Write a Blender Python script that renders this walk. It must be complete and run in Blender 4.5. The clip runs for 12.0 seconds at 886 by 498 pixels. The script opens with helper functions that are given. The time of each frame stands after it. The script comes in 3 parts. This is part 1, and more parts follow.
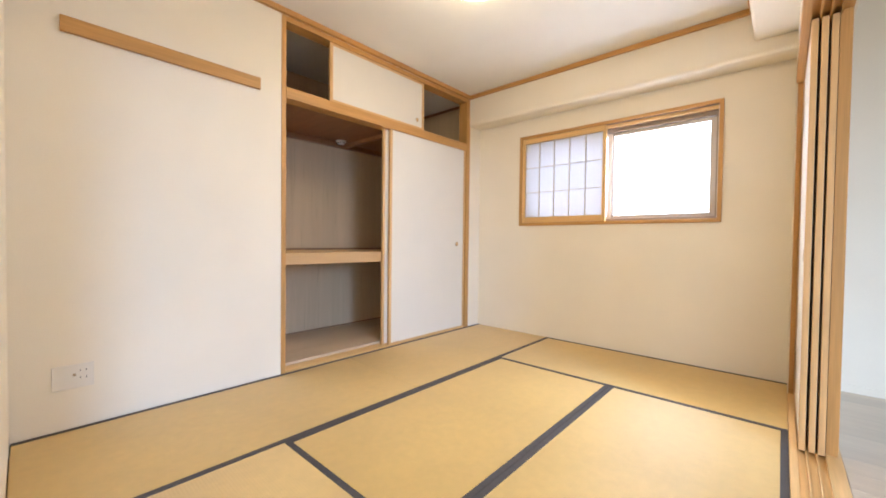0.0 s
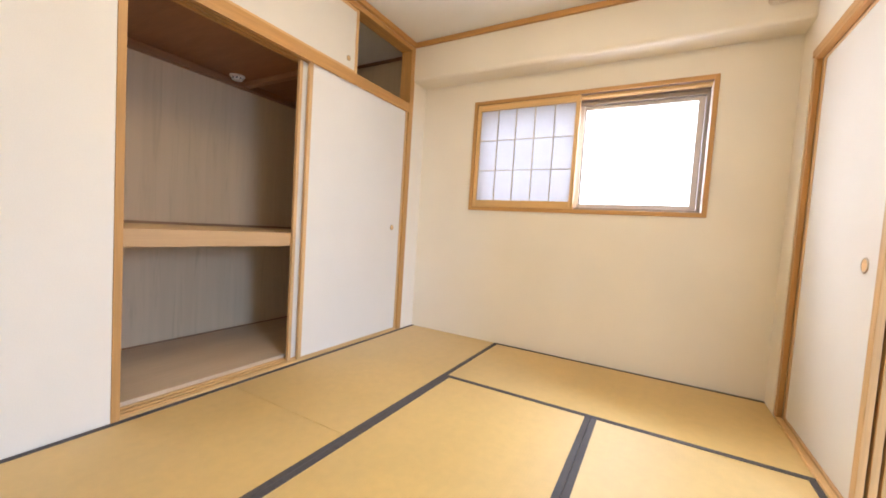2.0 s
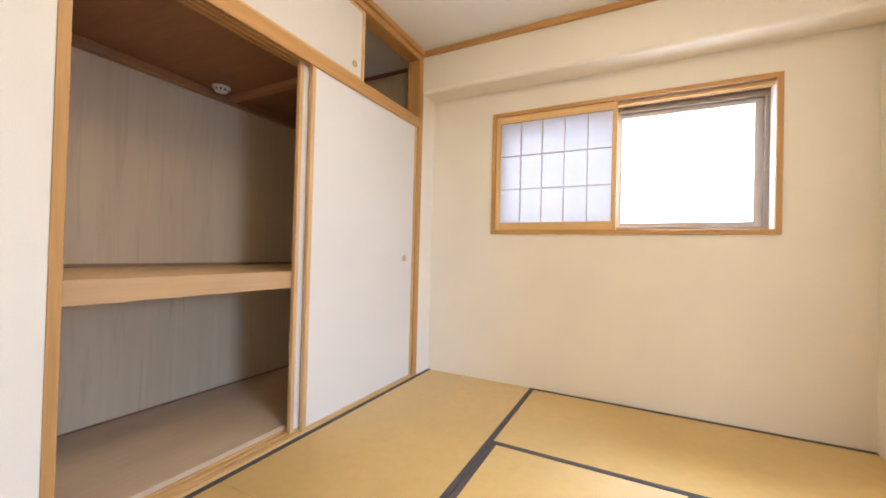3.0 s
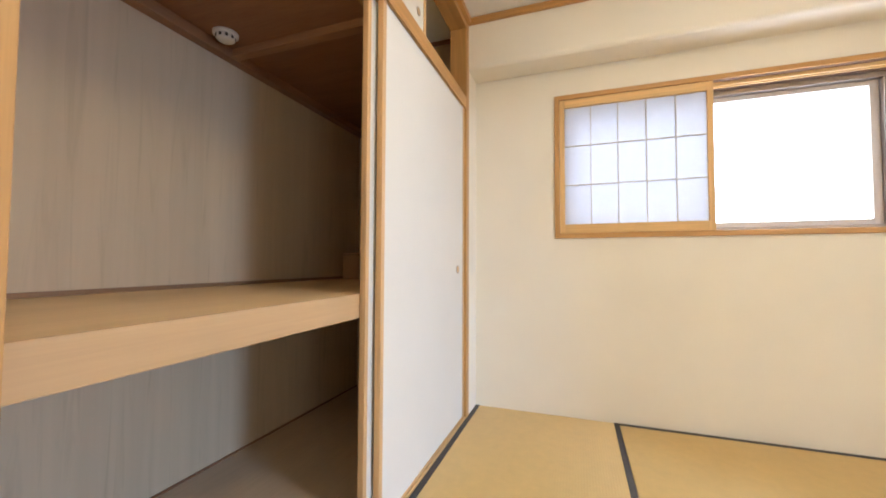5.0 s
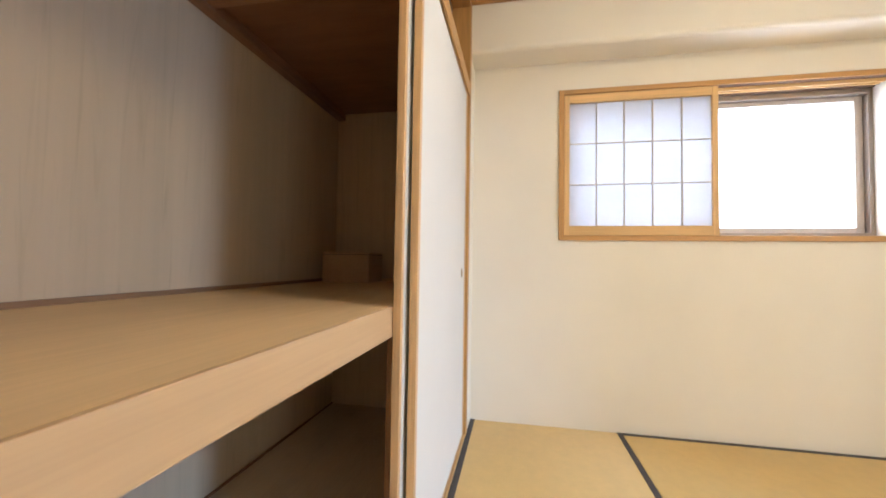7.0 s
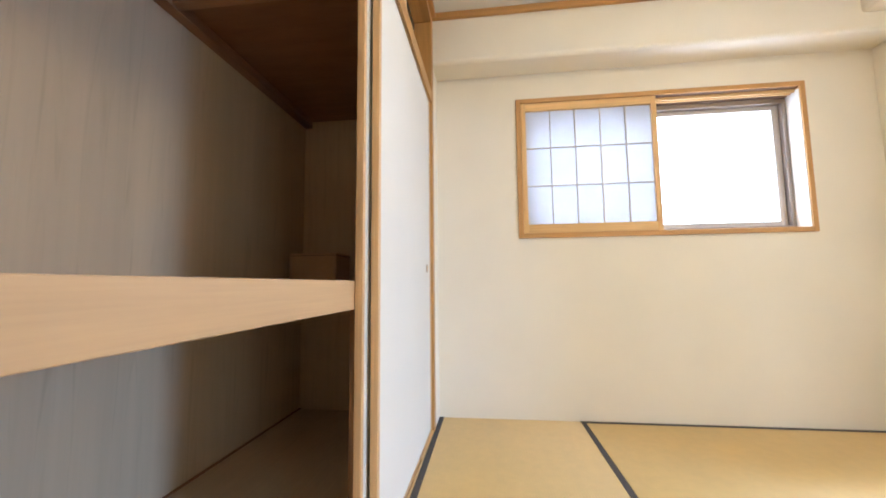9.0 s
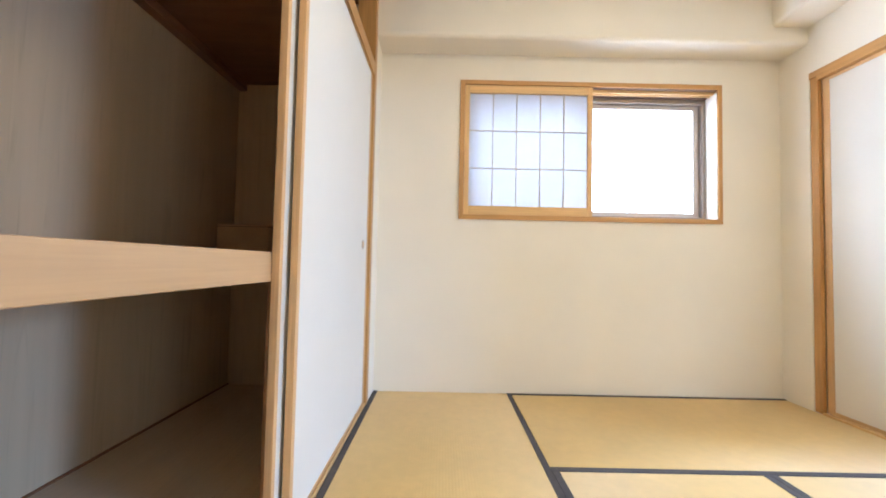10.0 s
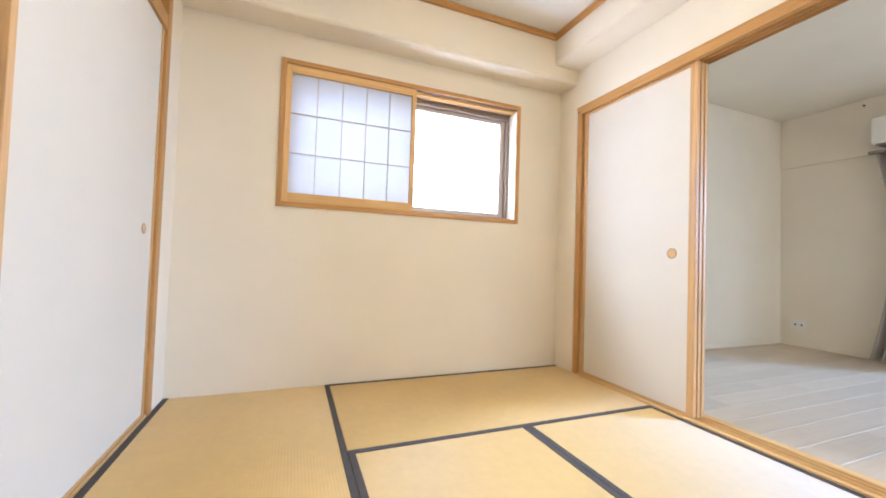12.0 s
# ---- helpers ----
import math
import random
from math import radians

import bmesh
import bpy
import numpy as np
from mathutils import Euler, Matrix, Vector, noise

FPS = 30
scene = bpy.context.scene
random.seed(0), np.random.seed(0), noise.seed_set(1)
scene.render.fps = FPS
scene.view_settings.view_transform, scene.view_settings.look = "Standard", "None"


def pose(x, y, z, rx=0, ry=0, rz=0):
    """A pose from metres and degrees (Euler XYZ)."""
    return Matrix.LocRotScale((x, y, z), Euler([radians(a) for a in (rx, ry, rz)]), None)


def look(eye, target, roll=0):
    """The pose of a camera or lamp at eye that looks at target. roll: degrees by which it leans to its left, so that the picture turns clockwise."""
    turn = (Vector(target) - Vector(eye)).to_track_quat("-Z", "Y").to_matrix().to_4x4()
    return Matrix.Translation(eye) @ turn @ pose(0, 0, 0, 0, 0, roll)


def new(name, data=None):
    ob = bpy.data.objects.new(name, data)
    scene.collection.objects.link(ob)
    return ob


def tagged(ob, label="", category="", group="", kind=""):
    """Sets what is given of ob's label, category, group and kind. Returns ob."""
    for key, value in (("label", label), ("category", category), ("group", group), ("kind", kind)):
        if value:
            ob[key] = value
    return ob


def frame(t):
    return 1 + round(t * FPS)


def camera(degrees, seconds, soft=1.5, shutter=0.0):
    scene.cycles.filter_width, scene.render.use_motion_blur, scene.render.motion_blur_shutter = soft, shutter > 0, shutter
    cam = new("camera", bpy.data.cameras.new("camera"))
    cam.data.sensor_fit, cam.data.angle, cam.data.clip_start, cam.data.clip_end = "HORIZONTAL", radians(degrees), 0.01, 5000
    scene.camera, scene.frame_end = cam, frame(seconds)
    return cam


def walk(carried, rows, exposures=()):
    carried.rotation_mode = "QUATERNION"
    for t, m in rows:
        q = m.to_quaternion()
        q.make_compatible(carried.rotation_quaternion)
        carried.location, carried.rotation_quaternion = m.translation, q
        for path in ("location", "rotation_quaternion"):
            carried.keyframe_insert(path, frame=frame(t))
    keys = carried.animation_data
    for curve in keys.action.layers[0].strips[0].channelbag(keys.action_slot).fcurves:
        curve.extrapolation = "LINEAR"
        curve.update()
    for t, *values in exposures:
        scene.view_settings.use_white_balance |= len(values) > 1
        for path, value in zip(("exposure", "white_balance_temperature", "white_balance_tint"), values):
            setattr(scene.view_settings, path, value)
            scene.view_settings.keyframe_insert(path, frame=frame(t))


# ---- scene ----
cam = camera(99.1, 12.0, 1.8)
PATH = [
    (0, (2.557, 0.05, 0.936), (1.22, 1.537, 0.893), 0.7),
    (0.5, (2.472, 0.187, 0.926), (1.167, 1.698, 0.806), 1.3),
    (1, (2.323, 0.301, 0.925), (1.105, 1.879, 0.767), 2.7),
    (1.5, (2.159, 0.414, 0.921), (1.076, 2.089, 0.775), 3.7),
    (2, (1.965, 0.548, 0.921), (0.978, 2.285, 0.815), 3.7),
    (2.5, (1.722, 0.675, 0.938), (0.784, 2.441, 0.894), 3.0),
    (3, (1.509, 0.785, 0.948), (0.594, 2.563, 0.97), 1.5),
    (3.5, (1.273, 0.869, 0.951), (0.378, 2.656, 1.027), 0.5),
    (5.5, (0.501, 1.06, 0.939), (-0.085, 2.976, 0.992), 0.7),
    (6, (0.395, 1.119, 0.951), (-0.13, 3.052, 0.972), 1.1),
    (6.5, (0.312, 1.153, 0.965), (-0.15, 3.102, 0.99), 1.2),
    (7, (0.268, 1.149, 0.958), (-0.112, 3.114, 1.029), 0.9),
    (9, (0.323, 1.09, 0.821), (0.084, 3.069, 1.005), -0.6),
    (9.5, (0.369, 1.078, 0.814), (0.224, 3.069, 0.948), 0.1),
    (10, (0.420, 1.078, 0.811), (0.423, 3.077, 0.888), 1.2),
    (10.5, (0.498, 1.066, 0.811), (0.697, 3.054, 0.847), 2.0),
    (11, (0.552, 1.052, 0.812), (0.965, 3.006, 0.829), 2.7),
    (11.5, (0.589, 1.036, 0.809), (1.186, 2.94, 0.843), 2.8),
    (12, (0.630, 1.014, 0.807), (1.363, 2.869, 0.864), 1.9),
]
EXPOSURES = [(0, -0.48, 5700, 10), (2.5, -0.49, 5800, 11), (3.5, -0.45, 5500, 9), (5.5, -0.39, 5450, 7), (7, -0.34, 5400, 7), (9, -0.31, 5150, 6), (10.5, -0.34, 5000, 6), (12, -0.38, 5250, 8)]
walk(cam, [(t, look(eye, target, roll)) for t, eye, target, roll in PATH], EXPOSURES)

# ---- world, large lights ----
world = bpy.data.worlds.new("sky")
scene.world = world
world.use_nodes = True
wn = world.node_tree.nodes
sky = wn.new("ShaderNodeTexSky")
sky.sky_type, sky.sun_disc, sky.sun_elevation, sky.sun_rotation = "NISHITA", False, radians(48), radians(200)
wn["Background"].inputs["Strength"].default_value = 0.15
world.node_tree.links.new(sky.outputs["Color"], wn["Background"].inputs["Color"])


def area_lamp(name, m, sx, sy, watts, colour):
    data = bpy.data.lights.new(name, "AREA")
    data.shape, data.size, data.size_y, data.energy, data.color = "RECTANGLE", sx, sy, watts, colour
    ob = new(name, data)
    ob.matrix_world = m
    return ob


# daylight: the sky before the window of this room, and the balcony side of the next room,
# where the brightest gap of sky lies low and south-east beyond the balcony; plus an added south fill
area_lamp("window_daylight", look((1.40, 4.15, 1.62), (1.40, 0, 1.62)), 3.4, 1.9, 290, (0.94, 0.92, 1.0))
area_lamp("window_skylight", look((1.20, 6.20, 4.60), (1.40, 2.60, 0.50)), 4.0, 1.9, 800, (0.88, 0.91, 1.0))
area_lamp("balcony_sky_gap", look((10.9, -1.70, 3.60), (2.0, 1.5, 1.0)), 1.7, 4.4, 1700, (0.45, 0.65, 1.0))
area_lamp("balcony_daylight", look((5.95, 0.75, 1.10), (0, 0.75, 1.10)), 1.5, 2.0, 36, (0.66, 0.78, 1.0))
# made-up warm fill for the north wall and next room; no such source known
area_lamp("added_south_fill", look((4.05, -2.10, 1.10), (4.05, 0, 1.10)), 2.5, 2.0, 90, (1.0, 0.93, 0.84))

# ---- materials ----


def material(name, colour, rough=0.6, vary=0.06, scale=(6, 6, 6), fine=(60, 60, 60), bump=0.1, fine_vary=None, metal=0.0, spec=0.4, bump_depth=0.002, wander=0.0):
    """A surface whose colour drifts at two scales, with a fine relief."""
    m = bpy.data.materials.new(name)
    m.use_nodes = True
    nt, n, l = m.node_tree, m.node_tree.nodes, m.node_tree.links
    b = n["Principled BSDF"]
    b.inputs["Roughness"].default_value, b.inputs["Metallic"].default_value = rough, metal
    b.inputs["Specular IOR Level"].default_value = spec
    co = n.new("ShaderNodeTexCoord")

    def grain(s, detail, distortion=0.0):
        mp, tx = n.new("ShaderNodeMapping"), n.new("ShaderNodeTexNoise")
        mp.inputs["Scale"].default_value = s
        tx.inputs["Scale"].default_value, tx.inputs["Detail"].default_value, tx.inputs["Distortion"].default_value = 1.0, detail, distortion
        l.new(co.outputs["Object"], mp.inputs["Vector"])
        l.new(mp.outputs["Vector"], tx.inputs["Vector"])
        return tx.outputs["Fac"]

    big, small = grain(scale, 3.0, wander), grain(fine, 4.0)
    last = None
    for fac, amount in ((big, vary), (small, vary * 0.7 if fine_vary is None else fine_vary)):
        ramp = n.new("ShaderNodeMapRange")
        ramp.inputs["From Min"].default_value, ramp.inputs["From Max"].default_value = 0.3, 0.7
        ramp.inputs["To Min"].default_value, ramp.inputs["To Max"].default_value = 1 - amount, 1 + amount
        l.new(fac, ramp.inputs["Value"])
        mix = n.new("ShaderNodeVectorMath")
        mix.operation = "SCALE"
        if last is None:
            mix.inputs[0].default_value = colour
        else:
            l.new(last, mix.inputs[0])
        l.new(ramp.outputs["Result"], mix.inputs["Scale"])
        last = mix.outputs["Vector"]
    l.new(last, b.inputs["Base Color"])
    if bump:
        bp = n.new("ShaderNodeBump")
        bp.inputs["Strength"].default_value, bp.inputs["Distance"].default_value = bump, bump_depth
        l.new(small, bp.inputs["Height"])
        l.new(bp.outputs["Normal"], b.inputs["Normal"])
    return m


def wood(name, colour, axis, rough=0.45, vary=0.16, bump=0.08):
    """Wood whose grain runs along the axis."""
    long = "xyz".index(axis)
    scale = [22.0] * 3
    scale[long] = 0.9
    fine = [170.0] * 3
    fine[long] = 5.0
    return material(name, colour, rough, vary, scale, fine, bump, fine_vary=vary * 0.55, wander=0.6)


TRIM = (0.50, 0.268, 0.082)
PALE = (0.68, 0.43, 0.17)
TRIM_X, TRIM_Y, TRIM_Z = (wood("trim_wood_" + a, TRIM, a) for a in "xyz")
PALE_X, PALE_Y, PALE_Z = (wood("pale_wood_" + a, PALE, a) for a in "xyz")
TRACK_X = wood("track_wood", (0.20, 0.125, 0.085), "x", 0.6)
STILE_Y, STILE_Z = (wood("stile_wood_" + a, (0.62, 0.385, 0.165), a) for a in "yz")
WALLPAPER = material("ivory_wallpaper", (0.83, 0.755, 0.62), 0.85, 0.025, (2, 2, 2), (240, 240, 240), 0.25, 0.02)
CEILING_PAPER = material("ceiling_paper", (0.82, 0.79, 0.72), 0.9, 0.02, (3, 3, 3), (200, 200, 200), 0.2)
LIVING_PAPER = material("living_wallpaper", (0.77, 0.685, 0.54), 0.85, 0.03, (2, 2, 2), (240, 240, 240), 0.2)
FUSUMA_PAPER = material("fusuma_paper", (0.725, 0.675, 0.585), 0.75, 0.015, (3, 3, 3), (150, 150, 400), 0.1)
CLOSET_PAPER = material("closet_wood_print_paper", (0.60, 0.445, 0.272), 0.8, 0.05, (5, 5, 0.5), (34, 34, 0.9), 0.05, 0.03, wander=0.8)
cn, ck = CLOSET_PAPER.node_tree.nodes, CLOSET_PAPER.node_tree.links
streak_co, streak_map, streak = cn.new("ShaderNodeTexCoord"), cn.new("ShaderNodeMapping"), cn.new("ShaderNodeTexNoise")
streak_tone, streak_mix = cn.new("ShaderNodeMapRange"), cn.new("ShaderNodeVectorMath")
streak_map.inputs["Scale"].default_value = (24, 24, 1.5)
streak.inputs["Scale"].default_value, streak.inputs["Detail"].default_value, streak.inputs["Distortion"].default_value = 1.0, 5.0, 1.4
streak_tone.inputs["From Min"].default_value, streak_tone.inputs["From Max"].default_value = 0.55, 0.72
streak_tone.inputs["To Min"].default_value, streak_tone.inputs["To Max"].default_value = 1.0, 0.88
streak_mix.operation = "SCALE"
ck.new(streak_co.outputs["Object"], streak_map.inputs["Vector"])
ck.new(streak_map.outputs["Vector"], streak.inputs["Vector"])
ck.new(streak.outputs["Fac"], streak_tone.inputs["Value"])
paper_in = cn["Principled BSDF"].inputs["Base Color"]
ck.new(paper_in.links[0].from_socket, streak_mix.inputs[0])
ck.new(streak_tone.outputs["Result"], streak_mix.inputs["Scale"])
ck.new(streak_mix.outputs["Vector"], paper_in)
CLOSET_PLY = material("closet_plywood", (0.52, 0.34, 0.175), 0.6, 0.06, (5, 1.2, 5), (90, 6, 90), 0.06)
CLOSET_FLOOR = material("closet_floor_plywood", (0.60, 0.455, 0.295), 0.6, 0.06, (5, 1.2, 5), (90, 6, 90), 0.06)
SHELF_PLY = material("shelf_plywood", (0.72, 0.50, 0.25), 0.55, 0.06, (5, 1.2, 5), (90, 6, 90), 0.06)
CLOSET_CEIL = material("brown_plywood", (0.26, 0.125, 0.055), 0.55, 0.12, (3, 14, 14), (10, 120, 120), 0.06)
HERI = material("tatami_border_cloth", (0.085, 0.077, 0.078), 0.7, 0.10, (40, 40, 40), (500, 500, 500), 0.2, spec=0.25)
WHITE_PLASTIC = material("white_plastic", (0.78, 0.73, 0.65), 0.35, 0.01, bump=0.0)
DARK = material("dark_recess", (0.03, 0.028, 0.025), 0.6, 0.05, bump=0.0)
ALU = material("bronze_aluminium", (0.30, 0.25, 0.21), 0.4, 0.04, metal=0.6, bump=0.02)
SASH = material("grey_aluminium", (0.52, 0.46, 0.41), 0.45, 0.03, metal=0.3, bump=0.02)
PULL_METAL = material("pull_metal", (0.42, 0.33, 0.22), 0.4, 0.06, metal=0.5, bump=0.02)
CURTAIN_CLOTH = material("grey_curtain_cloth", (0.56, 0.50, 0.43), 0.9, 0.08, (5, 5, 5), (300, 300, 300), 0.3)
PLANK = wood("pale_floor_wood", (0.58, 0.475, 0.345), "x", 0.42, 0.08, 0.04)
pn, pl = PLANK.node_tree.nodes, PLANK.node_tree.links
info, tone, shade = pn.new("ShaderNodeObjectInfo"), pn.new("ShaderNodeMapRange"), pn.new("ShaderNodeVectorMath")
tone.inputs["To Min"].default_value, tone.inputs["To Max"].default_value = 0.88, 1.08
shade.operation = "SCALE"
base_in = pn["Principled BSDF"].inputs["Base Color"]
pl.new(info.outputs["Random"], tone.inputs["Value"])
pl.new(base_in.links[0].from_socket, shade.inputs[0])
pl.new(tone.outputs["Result"], shade.inputs["Scale"])
pl.new(shade.outputs["Vector"], base_in)


def rush(name, along):
    """Woven rush: close ridges along one axis, crossed by finer stalks, with faded patches."""
    m = material(name, (0.655, 0.435, 0.118), 0.66, 0.06, (1.5, 1.5, 1.5), (25, 25, 25), 0.0, 0.04, spec=1.0)
    n, l = m.node_tree.nodes, m.node_tree.links
    b = n["Principled BSDF"]
    b.inputs["IOR"].default_value = 1.85
    b.inputs["Sheen Weight"].default_value, b.inputs["Sheen Roughness"].default_value = 0.17, 0.5
    b.inputs["Anisotropic"].default_value = 0.95
    across = n.new("ShaderNodeCombineXYZ")
    across.inputs["Y" if along == "y" else "X"].default_value = 1.0
    l.new(across.outputs[0], b.inputs["Tangent"])
    co = n.new("ShaderNodeTexCoord")
    heights = []
    for axis, size in ((along, 12.0), ("y" if along == "x" else "x", 4.0)):
        wave = n.new("ShaderNodeTexWave")
        wave.wave_type, wave.bands_direction = "BANDS", "Y" if axis == "x" else "X"
        wave.inputs["Scale"].default_value = 314.16 / size
        wave.inputs["Distortion"].default_value, wave.inputs["Detail"].default_value, wave.inputs["Detail Scale"].default_value = 0.5, 2.0, 0.6
        l.new(co.outputs["Object"], wave.inputs["Vector"])
        heights.append(wave.outputs["Fac"])
    add = n.new("ShaderNodeMath")
    add.operation = "MULTIPLY_ADD"
    l.new(heights[0], add.inputs[0])
    add.inputs[1].default_value = 1.0
    half = n.new("ShaderNodeMath")
    half.operation = "MULTIPLY"
    half.inputs[1].default_value = 0.3
    l.new(heights[1], half.inputs[0])
    l.new(half.outputs[0], add.inputs[2])
    bp = n.new("ShaderNodeBump")
    bp.inputs["Strength"].default_value, bp.inputs["Distance"].default_value = 0.24, 0.0012
    l.new(add.outputs[0], bp.inputs["Height"])
    l.new(bp.outputs["Normal"], b.inputs["Normal"])
    return m


RUSH_X, RUSH_Y = rush("rush_x", "x"), rush("rush_y", "y")


def emitter(name, colour, strength):
    m = bpy.data.materials.new(name)
    m.use_nodes = True
    b = m.node_tree.nodes["Principled BSDF"]
    b.inputs["Base Color"].default_value = (0.9, 0.9, 0.88, 1)
    b.inputs["Emission Color"].default_value, b.inputs["Emission Strength"].default_value = (*colour, 1), strength
    return m


def shoji_paper():
    m = bpy.data.materials.new("shoji_paper")
    m.use_nodes = True
    n, l = m.node_tree.nodes, m.node_tree.links
    n.remove(n["Principled BSDF"])
    d, t, mix = n.new("ShaderNodeBsdfDiffuse"), n.new("ShaderNodeBsdfTranslucent"), n.new("ShaderNodeMixShader")
    tex, ramp = n.new("ShaderNodeTexNoise"), n.new("ShaderNodeMapRange")
    tex.inputs["Scale"].default_value, tex.inputs["Detail"].default_value = 35, 4
    ramp.inputs["To Min"].default_value, ramp.inputs["To Max"].default_value = 0.52, 0.62
    l.new(tex.outputs["Fac"], ramp.inputs["Value"])
    l.new(ramp.outputs["Result"], mix.inputs[0])
    d.inputs["Color"].default_value, t.inputs["Color"].default_value = (0.80, 0.80, 0.80, 1), (0.455, 0.455, 0.475, 1)
    l.new(d.outputs[0], mix.inputs[1]), l.new(t.outputs[0], mix.inputs[2])
    l.new(mix.outputs[0], n["Material Output"].inputs["Surface"])
    return m


def glass():
    m = bpy.data.materials.new("window_glass")
    m.use_nodes = True
    b = m.node_tree.nodes["Principled BSDF"]
    b.inputs["Base Color"].default_value = (0.97, 0.99, 0.98, 1)
    b.inputs["Roughness"].default_value, b.inputs["Transmission Weight"].default_value, b.inputs["IOR"].default_value = 0.0, 1.0, 1.45
    return m


SHOJI_PAPER, GLASS = shoji_paper(), glass()
LAMP_GLOW = emitter("lamp_diffuser", (1.0, 0.765, 0.45), 37.0)

# ---- building helpers ----


def add_box(bm, x0, x1, y0, y1, z0, z1, bevel=0.0):
    made = bmesh.ops.create_cube(bm, size=1.0, matrix=Matrix.Translation(((x0 + x1) / 2, (y0 + y1) / 2, (z0 + z1) / 2)) @ Matrix.Diagonal((x1 - x0, y1 - y0, z1 - z0, 1)))
    if bevel:
        edges = list({e for v in made["verts"] for e in v.link_edges})
        bmesh.ops.bevel(bm, geom=edges, offset=bevel, segments=6 if bevel > 0.015 else 2, affect="EDGES", profile=0.5)
    return bm


def box(x0, x1, y0, y1, z0, z1, bevel=0.0):
    return add_box(bmesh.new(), x0, x1, y0, y1, z0, z1, bevel)


def disc(centre, radius, depth, axis, segments=32, top=None):
    """A short cylinder or cone along an axis."""
    bm = bmesh.new()
    turn = {"x": pose(0, 0, 0, 0, 90, 0), "y": pose(0, 0, 0, 90, 0, 0), "z": pose(0, 0, 0)}[axis]
    bmesh.ops.create_cone(bm, cap_ends=True, segments=segments, radius1=radius, radius2=radius if top is None else top, depth=depth, matrix=Matrix.Translation(centre) @ turn)
    return bm


def revolve(centre, profile, axis="z", segments=48):
    """A turned solid from (radius, height) pairs."""
    bm = bmesh.new()
    turn = {"x": pose(0, 0, 0, 0, 90, 0), "y": pose(0, 0, 0, 90, 0, 0), "z": pose(0, 0, 0)}[axis]
    m = Matrix.Translation(centre) @ turn
    rings = []
    for r, h in profile:
        rings.append([bm.verts.new(m @ Vector((r * math.cos(a), r * math.sin(a), h))) for a in (2 * math.pi * i / segments for i in range(segments))])
    for a, b in zip(rings, rings[1:]):
        for i in range(segments):
            bm.faces.new((a[i], a[(i + 1) % segments], b[(i + 1) % segments], b[i]))
    bm.faces.new(rings[0][::-1])
    bm.faces.new(rings[-1])
    bmesh.ops.recalc_face_normals(bm, faces=bm.faces)
    for f in bm.faces:
        f.smooth = True
    return bm


def base_of(ob):
    return ob.matrix_basis.translation if ob.parent is None else base_of(ob.parent) + ob.matrix_basis.translation


def mesh_object(name, bm, mat, origin=(0, 0, 0)):
    bmesh.ops.translate(bm, verts=bm.verts, vec=-Vector(origin))
    me = bpy.data.meshes.new(name)
    bm.to_mesh(me)
    bm.free()
    me.materials.append(mat)
    return new(name, me)


def part(name, bm, mat, parent, label=""):
    """One mesh, given in world coordinates, under a thing or a part of it."""
    ob = mesh_object(name, bm, mat, base_of(parent))
    ob.parent = parent
    return tagged(ob, label)


def thing(name, place, label, category, group="", kind=""):
    ob = new(name)
    ob.empty_display_size = 0.05
    ob.location = place
    return tagged(ob, label, category, group, kind)


def structure(name, bm, mat, label, category):
    return tagged(mesh_object(name, bm, mat), label, category, kind="structure")


# ---- the shell of the tatami room ----
W, N, H = 2.60, 3.50, 2.50      # width, far wall, ceiling
structure("wall_west", box(-0.10, 0, -0.12, 1.2325, -0.06, H), WALLPAPER, "plain ivory papered wall beside the closet", "wall")
structure("wall_west_end", box(-0.10, 0, 3.312, N, -0.06, H), WALLPAPER, "narrow ivory papered wall between closet and window wall", "wall")
WX0, WX1, WZ0, WZ1 = 0.545, 2.19, 1.128, 1.982      # window opening
bm = box(-1.0, WX0, N, N + 0.16, -0.06, H)
add_box(bm, WX1, W + 0.14, N, N + 0.16, -0.06, H)
add_box(bm, WX0, WX1, N, N + 0.16, -0.06, WZ0)
add_box(bm, WX0, WX1, N, N + 0.16, WZ1, H)
structure("wall_north", bm, WALLPAPER, "ivory papered wall with a window in it", "wall")
structure("beam_north", box(-0.05, W + 0.05, 3.30, N + 0.06, 2.18, H + 0.05, 0.026), WALLPAPER, "ivory papered beam above the window", "beam")
structure("beam_east", box(2.385, W + 0.06, -0.11, 3.36, 2.28, H + 0.05, 0.022), WALLPAPER, "ivory papered beam above the sliding doors", "beam")
structure("wall_south", box(-0.10, 1.74, -0.12, 0.0, -0.06, H), WALLPAPER, "plain ivory papered wall", "wall")
structure("wall_south_header", box(1.74, W + 0.14, -0.12, 0.0, 2.02, H), WALLPAPER, "papered wall over the doorway", "wall")
bm = box(W, W + 0.14, -0.12, 3.302, 1.975, H)
add_box(bm, W, W + 0.14, 3.302, N, -0.06, H)
structure("wall_east", bm, WALLPAPER, "ivory papered wall over the sliding doors", "wall")
structure("ceiling", box(-0.95, W + 0.14, -0.12, N + 0.16, H, H + 0.1), CEILING_PAPER, "plain off-white papered ceiling", "ceiling")
structure("floor", box(-0.95, W + 0.22, -0.12, N + 0.1, -0.16, -0.062), CLOSET_PLY, "wooden subfloor under the mats", "floor")

